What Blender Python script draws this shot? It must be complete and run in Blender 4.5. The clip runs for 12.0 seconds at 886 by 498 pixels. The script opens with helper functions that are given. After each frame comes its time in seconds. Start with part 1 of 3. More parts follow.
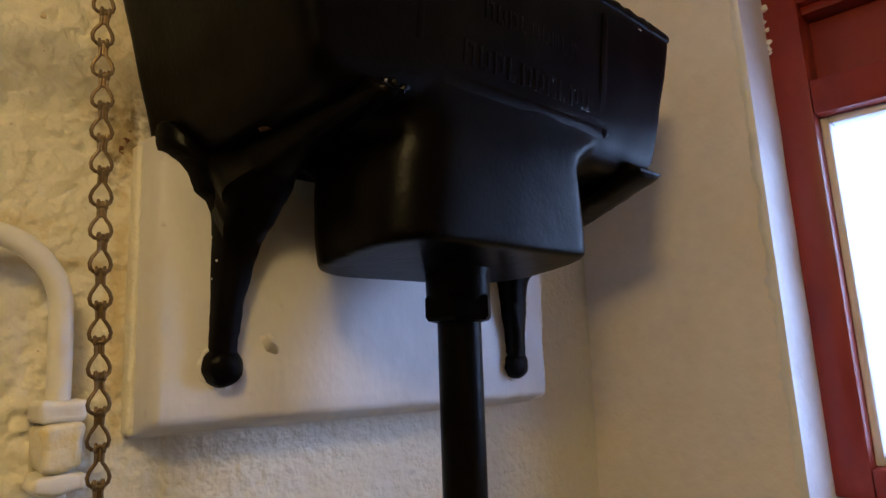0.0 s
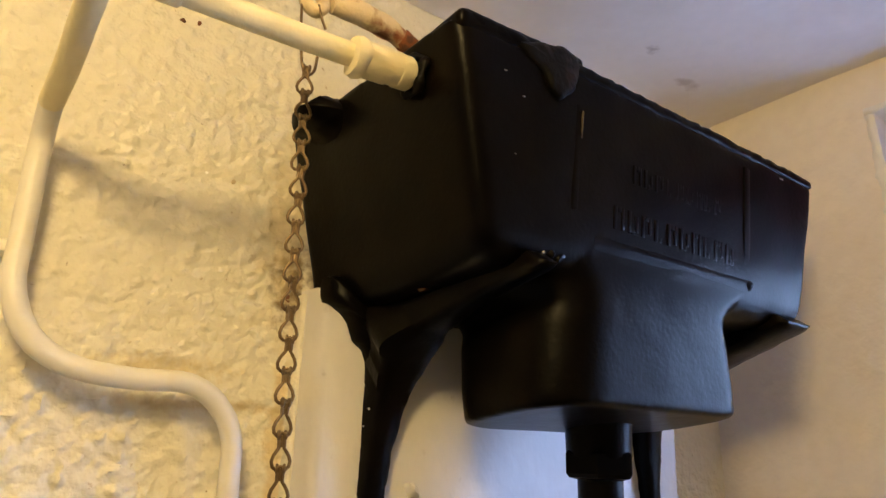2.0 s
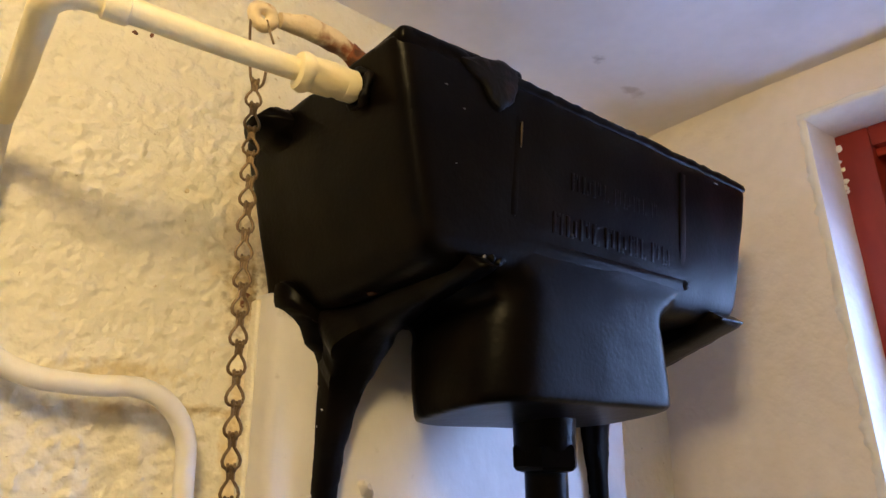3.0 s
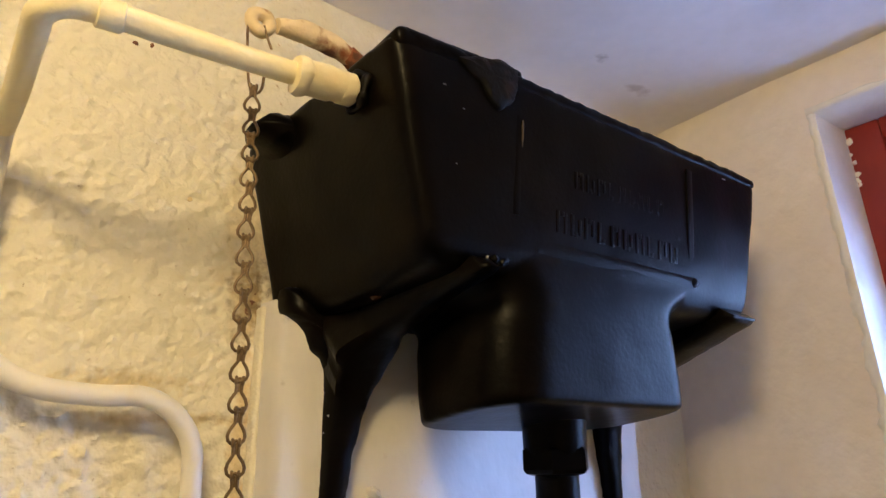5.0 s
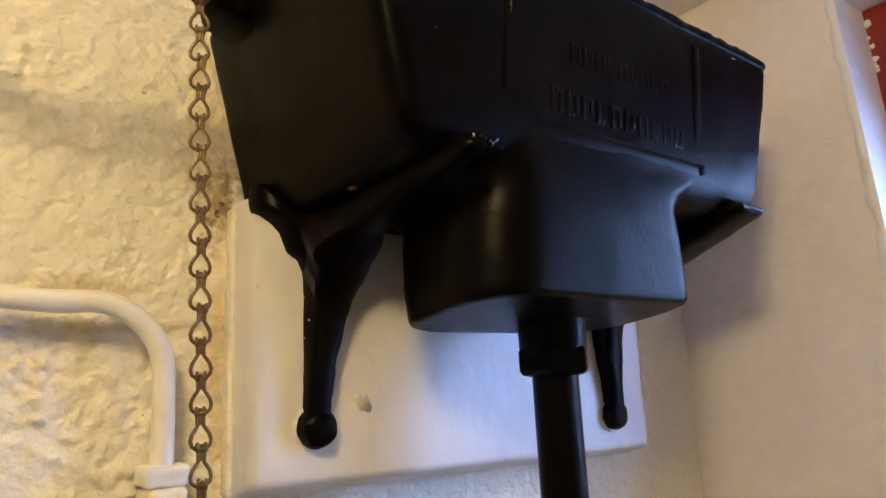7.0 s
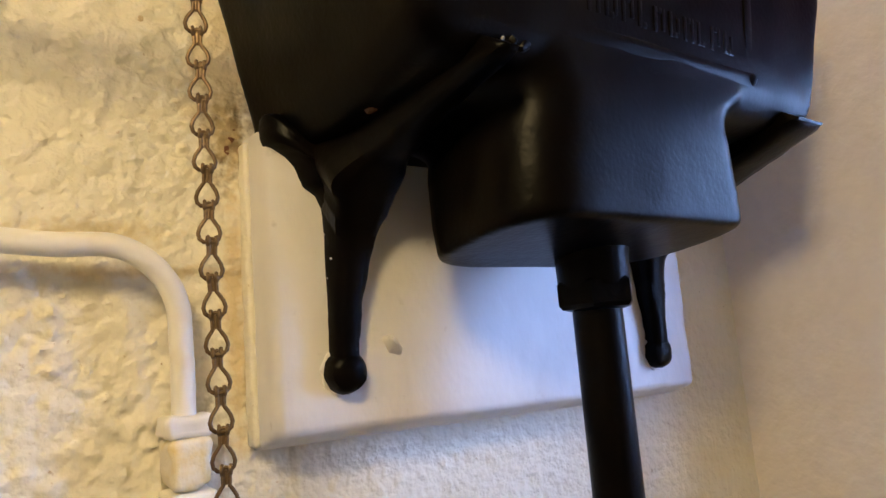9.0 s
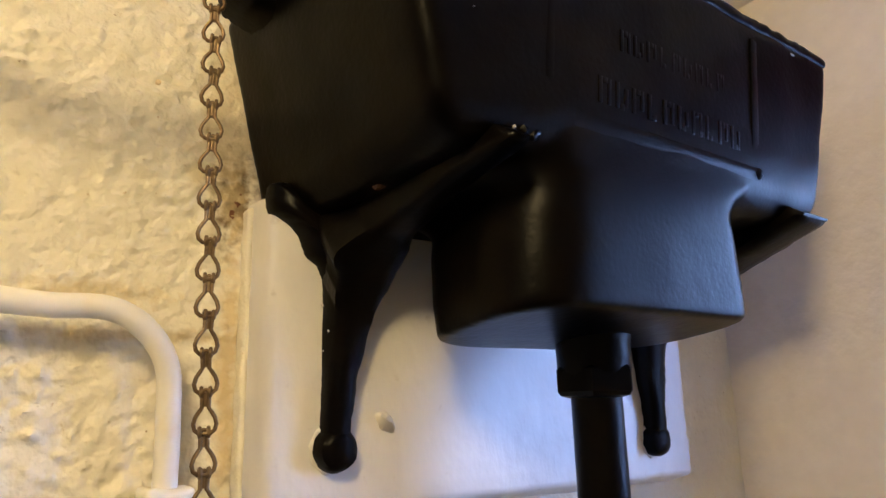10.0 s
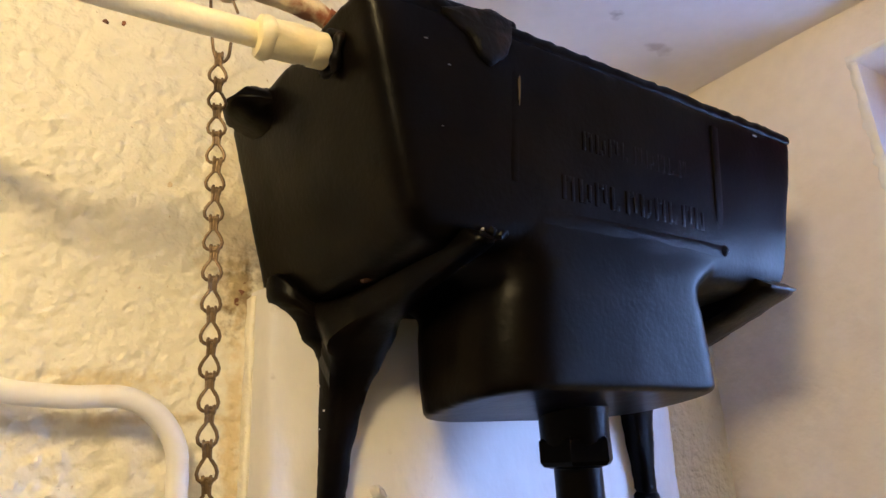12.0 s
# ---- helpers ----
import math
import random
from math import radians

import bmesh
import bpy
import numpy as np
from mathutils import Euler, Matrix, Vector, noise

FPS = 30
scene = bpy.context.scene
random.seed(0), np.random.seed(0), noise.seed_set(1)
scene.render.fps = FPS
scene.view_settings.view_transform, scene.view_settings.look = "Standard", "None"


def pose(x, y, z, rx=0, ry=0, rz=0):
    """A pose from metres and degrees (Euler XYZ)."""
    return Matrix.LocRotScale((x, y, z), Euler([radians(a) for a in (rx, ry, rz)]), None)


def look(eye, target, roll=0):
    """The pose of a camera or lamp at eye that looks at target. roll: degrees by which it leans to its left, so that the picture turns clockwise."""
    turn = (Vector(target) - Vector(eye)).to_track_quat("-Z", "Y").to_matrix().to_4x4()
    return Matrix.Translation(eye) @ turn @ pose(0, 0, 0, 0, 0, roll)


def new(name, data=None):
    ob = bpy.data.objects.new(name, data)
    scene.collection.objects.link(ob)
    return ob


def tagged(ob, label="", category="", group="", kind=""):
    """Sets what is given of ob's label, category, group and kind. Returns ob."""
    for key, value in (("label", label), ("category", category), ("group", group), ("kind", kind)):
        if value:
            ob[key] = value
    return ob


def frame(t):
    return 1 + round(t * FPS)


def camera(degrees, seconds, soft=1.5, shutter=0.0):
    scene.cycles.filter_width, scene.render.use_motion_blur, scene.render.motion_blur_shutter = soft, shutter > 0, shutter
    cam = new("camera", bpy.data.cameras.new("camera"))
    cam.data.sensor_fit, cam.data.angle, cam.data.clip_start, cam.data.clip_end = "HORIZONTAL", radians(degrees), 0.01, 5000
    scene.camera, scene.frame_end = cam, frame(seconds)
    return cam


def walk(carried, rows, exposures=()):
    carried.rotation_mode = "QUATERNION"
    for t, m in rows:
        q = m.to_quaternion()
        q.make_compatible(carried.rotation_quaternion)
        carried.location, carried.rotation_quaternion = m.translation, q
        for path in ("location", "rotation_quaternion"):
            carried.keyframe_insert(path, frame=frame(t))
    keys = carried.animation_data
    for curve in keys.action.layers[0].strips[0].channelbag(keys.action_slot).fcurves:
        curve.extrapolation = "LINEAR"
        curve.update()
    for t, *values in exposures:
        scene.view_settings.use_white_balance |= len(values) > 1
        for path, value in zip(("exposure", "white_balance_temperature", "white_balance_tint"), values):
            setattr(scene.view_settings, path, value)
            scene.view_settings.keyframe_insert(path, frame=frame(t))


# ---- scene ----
cam = camera(68.5, 12.0)
PATH = [
    (0, (-0.407, -0.534, 1.883), (0.971, 0.882, 2.188), -1.9),
    (0.5, (-0.435, -0.519, 1.919), (0.862, 0.942, 2.347), 3.6),
    (1, (-0.459, -0.521, 1.921), (0.673, 1.017, 2.516), 3.9),
    (1.5, (-0.467, -0.529, 1.928), (0.609, 1.04, 2.543), 2.7),
    (2, (-0.455, -0.529, 1.928), (0.659, 1.027, 2.512), 1.6),
    (2.5, (-0.455, -0.55, 1.922), (0.709, 0.976, 2.484), 0.5),
    (3, (-0.454, -0.557, 1.924), (0.733, 0.94, 2.515), 0.1),
    (5, (-0.445, -0.557, 1.922), (0.709, 0.958, 2.532), -0.9),
    (5.5, (-0.44, -0.554, 1.923), (0.76, 0.95, 2.469), -1.2),
    (6, (-0.429, -0.543, 1.905), (0.785, 0.981, 2.357), -1.4),
    (6.5, (-0.412, -0.534, 1.893), (0.796, 1.006, 2.309), -2.4),
    (7, (-0.406, -0.52, 1.902), (0.78, 1.037, 2.313), -2.7),
    (9, (-0.386, -0.482, 1.889), (0.751, 1.137, 2.178), -4.7),
    (9.5, (-0.385, -0.477, 1.89), (0.725, 1.16, 2.188), -3.9),
    (10, (-0.386, -0.48, 1.906), (0.743, 1.107, 2.361), -1.5),
    (10.5, (-0.401, -0.479, 1.92), (0.709, 1.085, 2.489), 0.5),
    (11, (-0.41, -0.48, 1.928), (0.683, 1.075, 2.552), 1.1),
    (11.5, (-0.411, -0.505, 1.93), (0.666, 1.06, 2.556), -0.6),
    (12, (-0.392, -0.535, 1.926), (0.677, 1.052, 2.507), -2.5),
]
walk(cam, [(t, look(eye, aim, lean)) for t, eye, aim, lean in PATH],
     exposures=[(0.0, -0.82, 5730, 16), (0.5, -0.38, 6130, 18), (1.0, -0.06, 6130, 16), (1.5, -0.01, 6080, 14), (2.1, -0.02, 5780, 15),
                (2.9, -0.03, 5430, 18), (5.0, -0.02, 5280, 18), (9.0, 0.02, 5210, 18), (12.0, 0.24, 5130, 19)])

# ---- light ----
world = bpy.data.worlds.new("world")
scene.world = world
world.use_nodes = True
wn = world.node_tree.nodes
sky = wn.new("ShaderNodeTexSky")
sky.sky_type = "NISHITA"
sky.sun_disc = False
sky.sun_elevation, sky.sun_rotation = radians(35), radians(200)
world.node_tree.links.new(sky.outputs[0], wn["Background"].inputs[0])
wn["Background"].inputs[1].default_value = 0.1

BULB = (-0.65, -0.67, 2.352)
lamp = bpy.data.lights.new("bulb_light", "POINT")
lamp.energy, lamp.shadow_soft_size, lamp.color = 23.8, 0.07, (1.0, 0.685, 0.225)
new("bulb_light", lamp).location = BULB

day = bpy.data.lights.new("window_daylight", "AREA")
day.shape, day.size, day.size_y = "RECTANGLE", 0.31, 0.42
day.energy, day.color = 2.8, (0.42, 0.58, 1.0)
daylight = new("window_daylight", day)
daylight.matrix_world = look((0.553, -0.456, 1.945), (-0.5, -0.456, 1.945))


# ---- materials ----
def mat(name, colour, rough=0.5, metal=0.0, spots=None, spot_scale=8.0, spot_lo=0.45, spot_hi=0.7,
        grain=0.06, grain_scale=60.0, bumps=(), stretch=(1, 1, 1), rough_var=0.12, spec=0.5, specks=None):
    """A principled surface with large stains, fine grain and any number of bumps (scale, strength, distance, detail)."""
    m = bpy.data.materials.new(name)
    m.use_nodes = True
    n, l = m.node_tree.nodes, m.node_tree.links
    p = n["Principled BSDF"]
    p.inputs["Metallic"].default_value = metal
    p.inputs["Specular IOR Level"].default_value = spec
    at = n.new("ShaderNodeTexCoord")
    mp = n.new("ShaderNodeMapping")
    mp.inputs["Scale"].default_value = stretch
    l.new(at.outputs["Object"], mp.inputs[0])

    def tex(scale, detail=4.0):
        t = n.new("ShaderNodeTexNoise")
        t.inputs["Scale"].default_value, t.inputs["Detail"].default_value = scale, detail
        l.new(mp.outputs[0], t.inputs["Vector"])
        return t

    def mix(a, b, fac, kind="MIX"):
        x = n.new("ShaderNodeMix")
        x.data_type, x.blend_type = "RGBA", kind
        for sock, v in ((6, a), (7, b), (0, fac)):
            if hasattr(v, "is_linked"):
                l.new(v, x.inputs[sock])
            else:
                x.inputs[sock].default_value = v
        return x.outputs[2]

    col = (*colour, 1)
    dark = tuple(c * (1 - 3 * grain) for c in colour) + (1,)
    light = tuple(min(1, c * (1 + 2 * grain)) for c in colour) + (1,)
    g = tex(grain_scale, 6)
    col = mix(dark, light, g.outputs["Fac"])
    for spot, sc, lo, hi in ([(spots, spot_scale, spot_lo, spot_hi)] if spots else []) + ([specks] if specks else []):
        s = tex(sc, 6)
        ramp = n.new("ShaderNodeMapRange")
        ramp.inputs[1].default_value, ramp.inputs[2].default_value = lo, hi
        l.new(s.outputs["Fac"], ramp.inputs[0])
        col = mix(col, (*spot, 1), ramp.outputs[0])
    l.new(col, p.inputs["Base Color"])
    r = n.new("ShaderNodeMapRange")
    r.inputs[3].default_value, r.inputs[4].default_value = max(0.03, rough - rough_var), min(1, rough + rough_var)
    l.new(tex(grain_scale * 0.4).outputs["Fac"], r.inputs[0])
    l.new(r.outputs[0], p.inputs["Roughness"])
    last = None
    for scale, strength, distance, detail in bumps:
        b = n.new("ShaderNodeBump")
        b.inputs["Strength"].default_value, b.inputs["Distance"].default_value = strength, distance
        l.new(tex(scale, detail).outputs["Fac"], b.inputs["Height"])
        if last:
            l.new(last.outputs[0], b.inputs["Normal"])
        last = b
    if last:
        l.new(last.outputs[0], p.inputs["Normal"])
    return m


PLASTER = mat("rough_painted_plaster", (0.78, 0.74, 0.62), 0.62, spots=(0.74, 0.66, 0.46), spot_scale=9, spot_lo=0.55, spot_hi=0.8,
              grain=0.02, grain_scale=90, specks=((0.42, 0.30, 0.14), 120, 0.69, 0.78), bumps=((85, 0.7, 0.006, 2), (240, 0.45, 0.002, 2)))
SIDE = mat("smooth_painted_plaster", (0.86, 0.80, 0.75), 0.6, spots=(0.77, 0.69, 0.61), spot_scale=6, spot_lo=0.5, spot_hi=0.8,
           grain=0.03, grain_scale=50, bumps=((38, 0.5, 0.006, 4), (170, 0.3, 0.0018, 3)))
CEILING = mat("ceiling_paint", (0.85, 0.82, 0.81), 0.7, spots=(0.72, 0.68, 0.64), spot_scale=5, spot_lo=0.55, spot_hi=0.8,
              grain=0.02, bumps=((30, 0.2, 0.003, 4),))
BOARD = mat("white_gloss_on_timber", (0.75, 0.73, 0.72), 0.58, spots=(0.58, 0.56, 0.55), spot_scale=14, spot_lo=0.56, spot_hi=0.85,
            grain=0.03, grain_scale=26, stretch=(1.1, 1, 0.7), bumps=((16, 0.5, 0.005, 4), (70, 0.35, 0.0018, 3)))
IRON = mat("black_painted_cast_iron", (0.0016, 0.0012, 0.0010), 0.315, spots=(0.0042, 0.0029, 0.0020), spot_scale=18, spot_lo=0.5, spot_hi=0.75,
           grain=0.1, grain_scale=120, rough_var=0.03, spec=0.060, bumps=((16, 0.18, 0.003, 3), (60, 0.22, 0.0014, 3), (240, 0.3, 0.0005, 3)))
RUSTY_IRON = mat("chipped_black_iron", (0.003, 0.0025, 0.0022), 0.5, spots=(0.014, 0.007, 0.004), spot_scale=70, spot_lo=0.52, spot_hi=0.68, spec=0.12,
                 grain=0.1, bumps=((90, 0.5, 0.003, 4), (300, 0.4, 0.0012, 3)))
PIPE = mat("cream_gloss_pipe_paint", (0.80, 0.77, 0.70), 0.35, spots=(0.70, 0.62, 0.46), spot_scale=30, spot_lo=0.58, spot_hi=0.8,
           grain=0.03, bumps=((60, 0.25, 0.002, 3), (220, 0.2, 0.0008, 3)))
YELLOWED = mat("yellowed_gloss_pipe_paint", (0.80, 0.71, 0.44), 0.42, spots=(0.74, 0.60, 0.30), spot_scale=40, spot_lo=0.55, spot_hi=0.8,
               grain=0.03, bumps=((75, 0.45, 0.004, 3), (220, 0.3, 0.001, 3)))
CLAMP = mat("yellowed_flaking_paint", (0.76, 0.70, 0.56), 0.5, spots=(0.70, 0.56, 0.24), spot_scale=45, spot_lo=0.5, spot_hi=0.66,
            grain=0.05, bumps=((120, 0.7, 0.003, 4),))
RUST = mat("rust_with_paint_remains", (0.70, 0.57, 0.36), 0.7, spots=(0.24, 0.075, 0.018), spot_scale=48, spot_lo=0.57, spot_hi=0.66,
           grain=0.1, bumps=((140, 0.7, 0.003, 4),))
DARKRUST = mat("dark_rust", (0.17, 0.07, 0.03), 0.8, spots=(0.05, 0.025, 0.015), spot_scale=80, grain=0.12, bumps=((200, 0.7, 0.002, 4),))
BARERUST = mat("bare_orange_rust", (0.22, 0.065, 0.018), 0.85, spots=(0.07, 0.025, 0.010), spot_scale=70, spot_lo=0.48, spot_hi=0.62, grain=0.12, bumps=((160, 0.7, 0.002, 4),))
BRASS = mat("tarnished_brass", (0.17, 0.115, 0.055), 0.42, metal=0.6, spots=(0.07, 0.04, 0.018), spot_scale=120, grain=0.1, grain_scale=300)
RED = mat("red_gloss_joinery_paint", (0.28, 0.027, 0.012), 0.42, spots=(0.20, 0.018, 0.009), spot_scale=16, grain=0.08,
          stretch=(1, 1, 0.4), bumps=((60, 0.25, 0.002, 4),))
TRIM = mat("white_reveal_paint", (0.84, 0.83, 0.82), 0.45, spots=(0.70, 0.67, 0.64), spot_scale=22, spot_lo=0.6, spot_hi=0.8,
           grain=0.03, bumps=((70, 0.5, 0.003, 4),))
# unseen walls and floor: even tones chosen for bounce light and tank reflections
DULL = mat("unseen_wall_dull", (0.57, 0.53, 0.47), 0.75, spots=(0.50, 0.46, 0.40), grain=0.06, bumps=((60, 0.3, 0.003, 4),))
FLOORM = mat("dull_floor", (0.14, 0.12, 0.10), 0.6, spots=(0.10, 0.09, 0.08), grain=0.08)
RUN = mat("old_varnish_dribble", (0.06, 0.04, 0.015), 0.4, grain=0.1)
FLAKE = mat("pale_paint_chip", (0.30, 0.27, 0.22), 0.5, grain=0.08)
BULBGLASS = bpy.data.materials.new("lit_bulb")
BULBGLASS.use_nodes = True
BULBGLASS.node_tree.nodes["Principled BSDF"].inputs["Emission Color"].default_value = (1, 0.7, 0.32, 1)
BULBGLASS.node_tree.nodes["Principled BSDF"].inputs["Emission Strength"].default_value = 12
GLASS = bpy.data.materials.new("window_glass")
GLASS.use_nodes = True
gp = GLASS.node_tree.nodes["Principled BSDF"]
gp.inputs["Transmission Weight"].default_value, gp.inputs["Roughness"].default_value, gp.inputs["IOR"].default_value = 1.0, 0.02, 1.45
OUTSIDE = bpy.data.materials.new("bright_overcast_distance")
OUTSIDE.use_nodes = True
on, ol = OUTSIDE.node_tree.nodes, OUTSIDE.node_tree.links
og, om, orr = on.new("ShaderNodeTexCoord"), on.new("ShaderNodeSeparateXYZ"), on.new("ShaderNodeValToRGB")
ol.new(og.outputs["Generated"], om.inputs[0])
ol.new(om.outputs[2], orr.inputs[0])
orr.color_ramp.elements[0].position, orr.color_ramp.elements[0].color = 0.30, (0.08, 0.105, 0.115, 1)
orr.color_ramp.elements[1].position, orr.color_ramp.elements[1].color = 0.52, (0.50, 0.70, 1.0, 1)
op = on["Principled BSDF"]
op.inputs["Base Color"].default_value = (0, 0, 0, 1)
ol.new(orr.outputs[0], op.inputs["Emission Color"])
op.inputs["Emission Strength"].default_value = 11.5


def stain(m, centre, radii, colour, scale, amount):
    """A ragged patch of colour of its own shape, such as an old stain, round a place on the surface."""
    n, l = m.node_tree.nodes, m.node_tree.links
    p = n["Principled BSDF"]
    old = p.inputs["Base Color"].links[0].from_socket
    at = n.new("ShaderNodeTexCoord")
    mp = n.new("ShaderNodeMapping")
    mp.inputs["Location"].default_value = [-c / r for c, r in zip(centre, radii)]
    mp.inputs["Scale"].default_value = [1 / r for r in radii]
    l.new(at.outputs["Object"], mp.inputs[0])
    far = n.new("ShaderNodeVectorMath")
    far.operation = "LENGTH"
    l.new(mp.outputs[0], far.inputs[0])
    t = n.new("ShaderNodeTexNoise")
    t.inputs["Scale"].default_value, t.inputs["Detail"].default_value = scale, 6
    l.new(at.outputs["Object"], t.inputs["Vector"])
    both = n.new("ShaderNodeMath")
    both.operation = "MULTIPLY_ADD"
    l.new(t.outputs["Fac"], both.inputs[0])
    both.inputs[1].default_value = -2.4
    l.new(far.outputs["Value"], both.inputs[2])
    ramp = n.new("ShaderNodeMapRange")
    ramp.inputs[1].default_value, ramp.inputs[2].default_value = -0.1, -0.9
    ramp.inputs[3].default_value, ramp.inputs[4].default_value = 0.0, amount
    l.new(both.outputs[0], ramp.inputs[0])
    x = n.new("ShaderNodeMix")
    x.data_type = "RGBA"
    l.new(ramp.outputs[0], x.inputs[0])
    l.new(old, x.inputs[6])
    x.inputs[7].default_value = (*colour, 1)
    l.new(x.outputs[2], p.inputs["Base Color"])


def specks(m, scale, lo, hi, colour):
    """Small dirty pits scattered over a surface."""
    n, l = m.node_tree.nodes, m.node_tree.links
    p = n["Principled BSDF"]
    old = p.inputs["Base Color"].links[0].from_socket
    at = n.new("ShaderNodeTexCoord")
    t = n.new("ShaderNodeTexNoise")
    t.inputs["Scale"].default_value, t.inputs["Detail"].default_value = scale, 3
    l.new(at.outputs["Object"], t.inputs["Vector"])
    ramp = n.new("ShaderNodeMapRange")
    ramp.inputs[1].default_value, ramp.inputs[2].default_value = lo, hi
    l.new(t.outputs["Fac"], ramp.inputs[0])
    x = n.new("ShaderNodeMix")
    x.data_type = "RGBA"
    l.new(ramp.outputs[0], x.inputs[0])
    l.new(old, x.inputs[6])
    x.inputs[7].default_value = (*colour, 1)
    l.new(x.outputs[2], p.inputs["Base Color"])


specks(PLASTER, 170, 0.72, 0.80, (0.30, 0.22, 0.12))
stain(PLASTER, (-0.240, 0, 2.062), (0.019, 0.1, 0.042), (0.12, 0.075, 0.03), 130, 1.0)
stain(PLASTER, (-0.246, 0, 2.11), (0.030, 0.1, 0.10), (0.62, 0.50, 0.28), 60, 0.6)
stain(PLASTER, (-0.238, 0, 1.93), (0.010, 0.1, 0.11), (0.60, 0.45, 0.20), 90, 0.7)
stain(PLASTER, (-0.30, 0, 1.955), (0.07, 0.1, 0.006), (0.62, 0.50, 0.28), 90, 0.8)
stain(PLASTER, (-0.33, 0, 1.982), (0.05, 0.1, 0.010), (0.60, 0.48, 0.22), 130, 0.7)
stain(RUST, (0.004, 0, 0.020), (0.020, 0.1, 0.030), (0.20, 0.055, 0.015), 90, 1.0)
stain(RUST, (-0.03, 0, 0.024), (0.018, 0.1, 0.010), (0.20, 0.06, 0.018), 110, 0.9)
stain(CEILING, (0.163, -0.105, 2.41), (0.010, 0.008, 0.1), (0.42, 0.38, 0.36), 90, 0.7)
stain(CEILING, (0.262, -0.085, 2.41), (0.022, 0.010, 0.1), (0.50, 0.44, 0.40), 70, 0.7)
specks(BOARD, 60, 0.68, 0.80, (0.55, 0.52, 0.50))
# plank: ragged dark grey patch behind the sump's left side, broad duller one below
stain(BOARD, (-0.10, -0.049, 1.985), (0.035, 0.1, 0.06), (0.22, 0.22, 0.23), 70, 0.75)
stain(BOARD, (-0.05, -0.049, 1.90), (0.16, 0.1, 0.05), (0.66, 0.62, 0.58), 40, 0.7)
stain(BOARD, (-0.21, -0.049, 1.93), (0.02, 0.1, 0.12), (0.72, 0.64, 0.46), 60, 0.6)


# ---- mesh helpers ----
def mesh_of(name, bm, material, smooth=40):
    bmesh.ops.recalc_face_normals(bm, faces=bm.faces)
    me = bpy.data.meshes.new(name)
    bm.to_mesh(me)
    bm.free()
    me.materials.append(material)
    if smooth:
        for f in me.polygons:
            f.use_smooth = True
        me.set_sharp_from_angle(angle=radians(smooth))
    return me


BASES = {}


def thing(name, base, label, category, **tags):
    ob = new(name)
    ob.location = base
    ob.empty_display_size = 0.05
    BASES[ob] = Vector(base)
    return tagged(ob, label, category, **tags)


def part(name, bm, material, parent, label="", smooth=40):
    """Links a bmesh, given in world metres, as one mesh under a thing or a part."""
    base = BASES[parent]
    bmesh.ops.translate(bm, vec=-base, verts=bm.verts)
    ob = new(name, mesh_of(name, bm, material, smooth))
    ob.parent = parent
    BASES[ob] = base
    return tagged(ob, label)


def single(name, bm, material, label, category, smooth=40, **tags):
    return tagged(new(name, mesh_of(name, bm, material, smooth)), label, category, **tags)


def box(x0, x1, y0, y1, z0, z1, bevel=0.0, segments=2, bm=None):
    bm = bm or bmesh.new()
    made = bmesh.ops.create_cube(bm, size=1.0, matrix=Matrix.Translation(((x0 + x1) / 2, (y0 + y1) / 2, (z0 + z1) / 2))
                                 @ Matrix.Diagonal((abs(x1 - x0), abs(y1 - y0), abs(z1 - z0), 1)))
    if bevel:
        edges = {e for v in made["verts"] for e in v.link_edges}
        bmesh.ops.bevel(bm, geom=list(edges), offset=bevel, segments=segments, profile=0.5, affect="EDGES")
    return bm


def loft(rings, caps=True, bm=None, closed=False):
    bm = bm or bmesh.new()
    rows = [[bm.verts.new(p) for p in ring] for ring in rings]
    pairs = list(zip(rows, rows[1:])) + ([(rows[-1], rows[0])] if closed else [])
    for a, b in pairs:
        for i in range(len(a)):
            j = (i + 1) % len(a)
            bm.faces.new((a[i], a[j], b[j], b[i]))
    if caps and not closed:
        bm.faces.new(rows[0][::-1])
        bm.faces.new(rows[-1])
    return bm


def smooth_path(points, steps=8):
    """A Catmull-Rom line through the points; a point may carry a radius as a fourth number."""
    pts = [np.array(p, float) for p in points]
    pts = [2 * pts[0] - pts[1]] + pts + [2 * pts[-1] - pts[-2]]
    out = []
    for a, b, c, d in zip(pts, pts[1:], pts[2:], pts[3:]):
        for k in range(steps):
            s = k / steps
            out.append(0.5 * (2 * b + (c - a) * s + (2 * a - 5 * b + 4 * c - d) * s * s + (3 * b - a - 3 * c + d) * s ** 3))
    out.append(pts[-2])
    return out


def tube(points, radius, sides=16, closed=False, bm=None, wobble=0.0):
    pts = [Vector(p[:3]) for p in points]
    radii = [p[3] if len(p) > 3 else radius for p in points]
    n = len(pts)
    rings, up = [], None
    for i, p in enumerate(pts):
        a = pts[i - 1] if (i or closed) else p
        b = pts[(i + 1) % n] if (i < n - 1 or closed) else p
        d = (b - a).normalized()
        if up is None:
            up = d.orthogonal().normalized()
        up = (up - d * up.dot(d)).normalized()
        side = d.cross(up)
        ring = []
        for k in range(sides):
            t = 2 * math.pi * k / sides
            q = p + (up * math.cos(t) + side * math.sin(t)) * radii[i]
            if wobble:
                q += (q - p) * wobble * noise.noise(q * 45)
            ring.append(q)
        rings.append(ring)
    return loft(rings, caps=not closed, bm=bm, closed=closed)


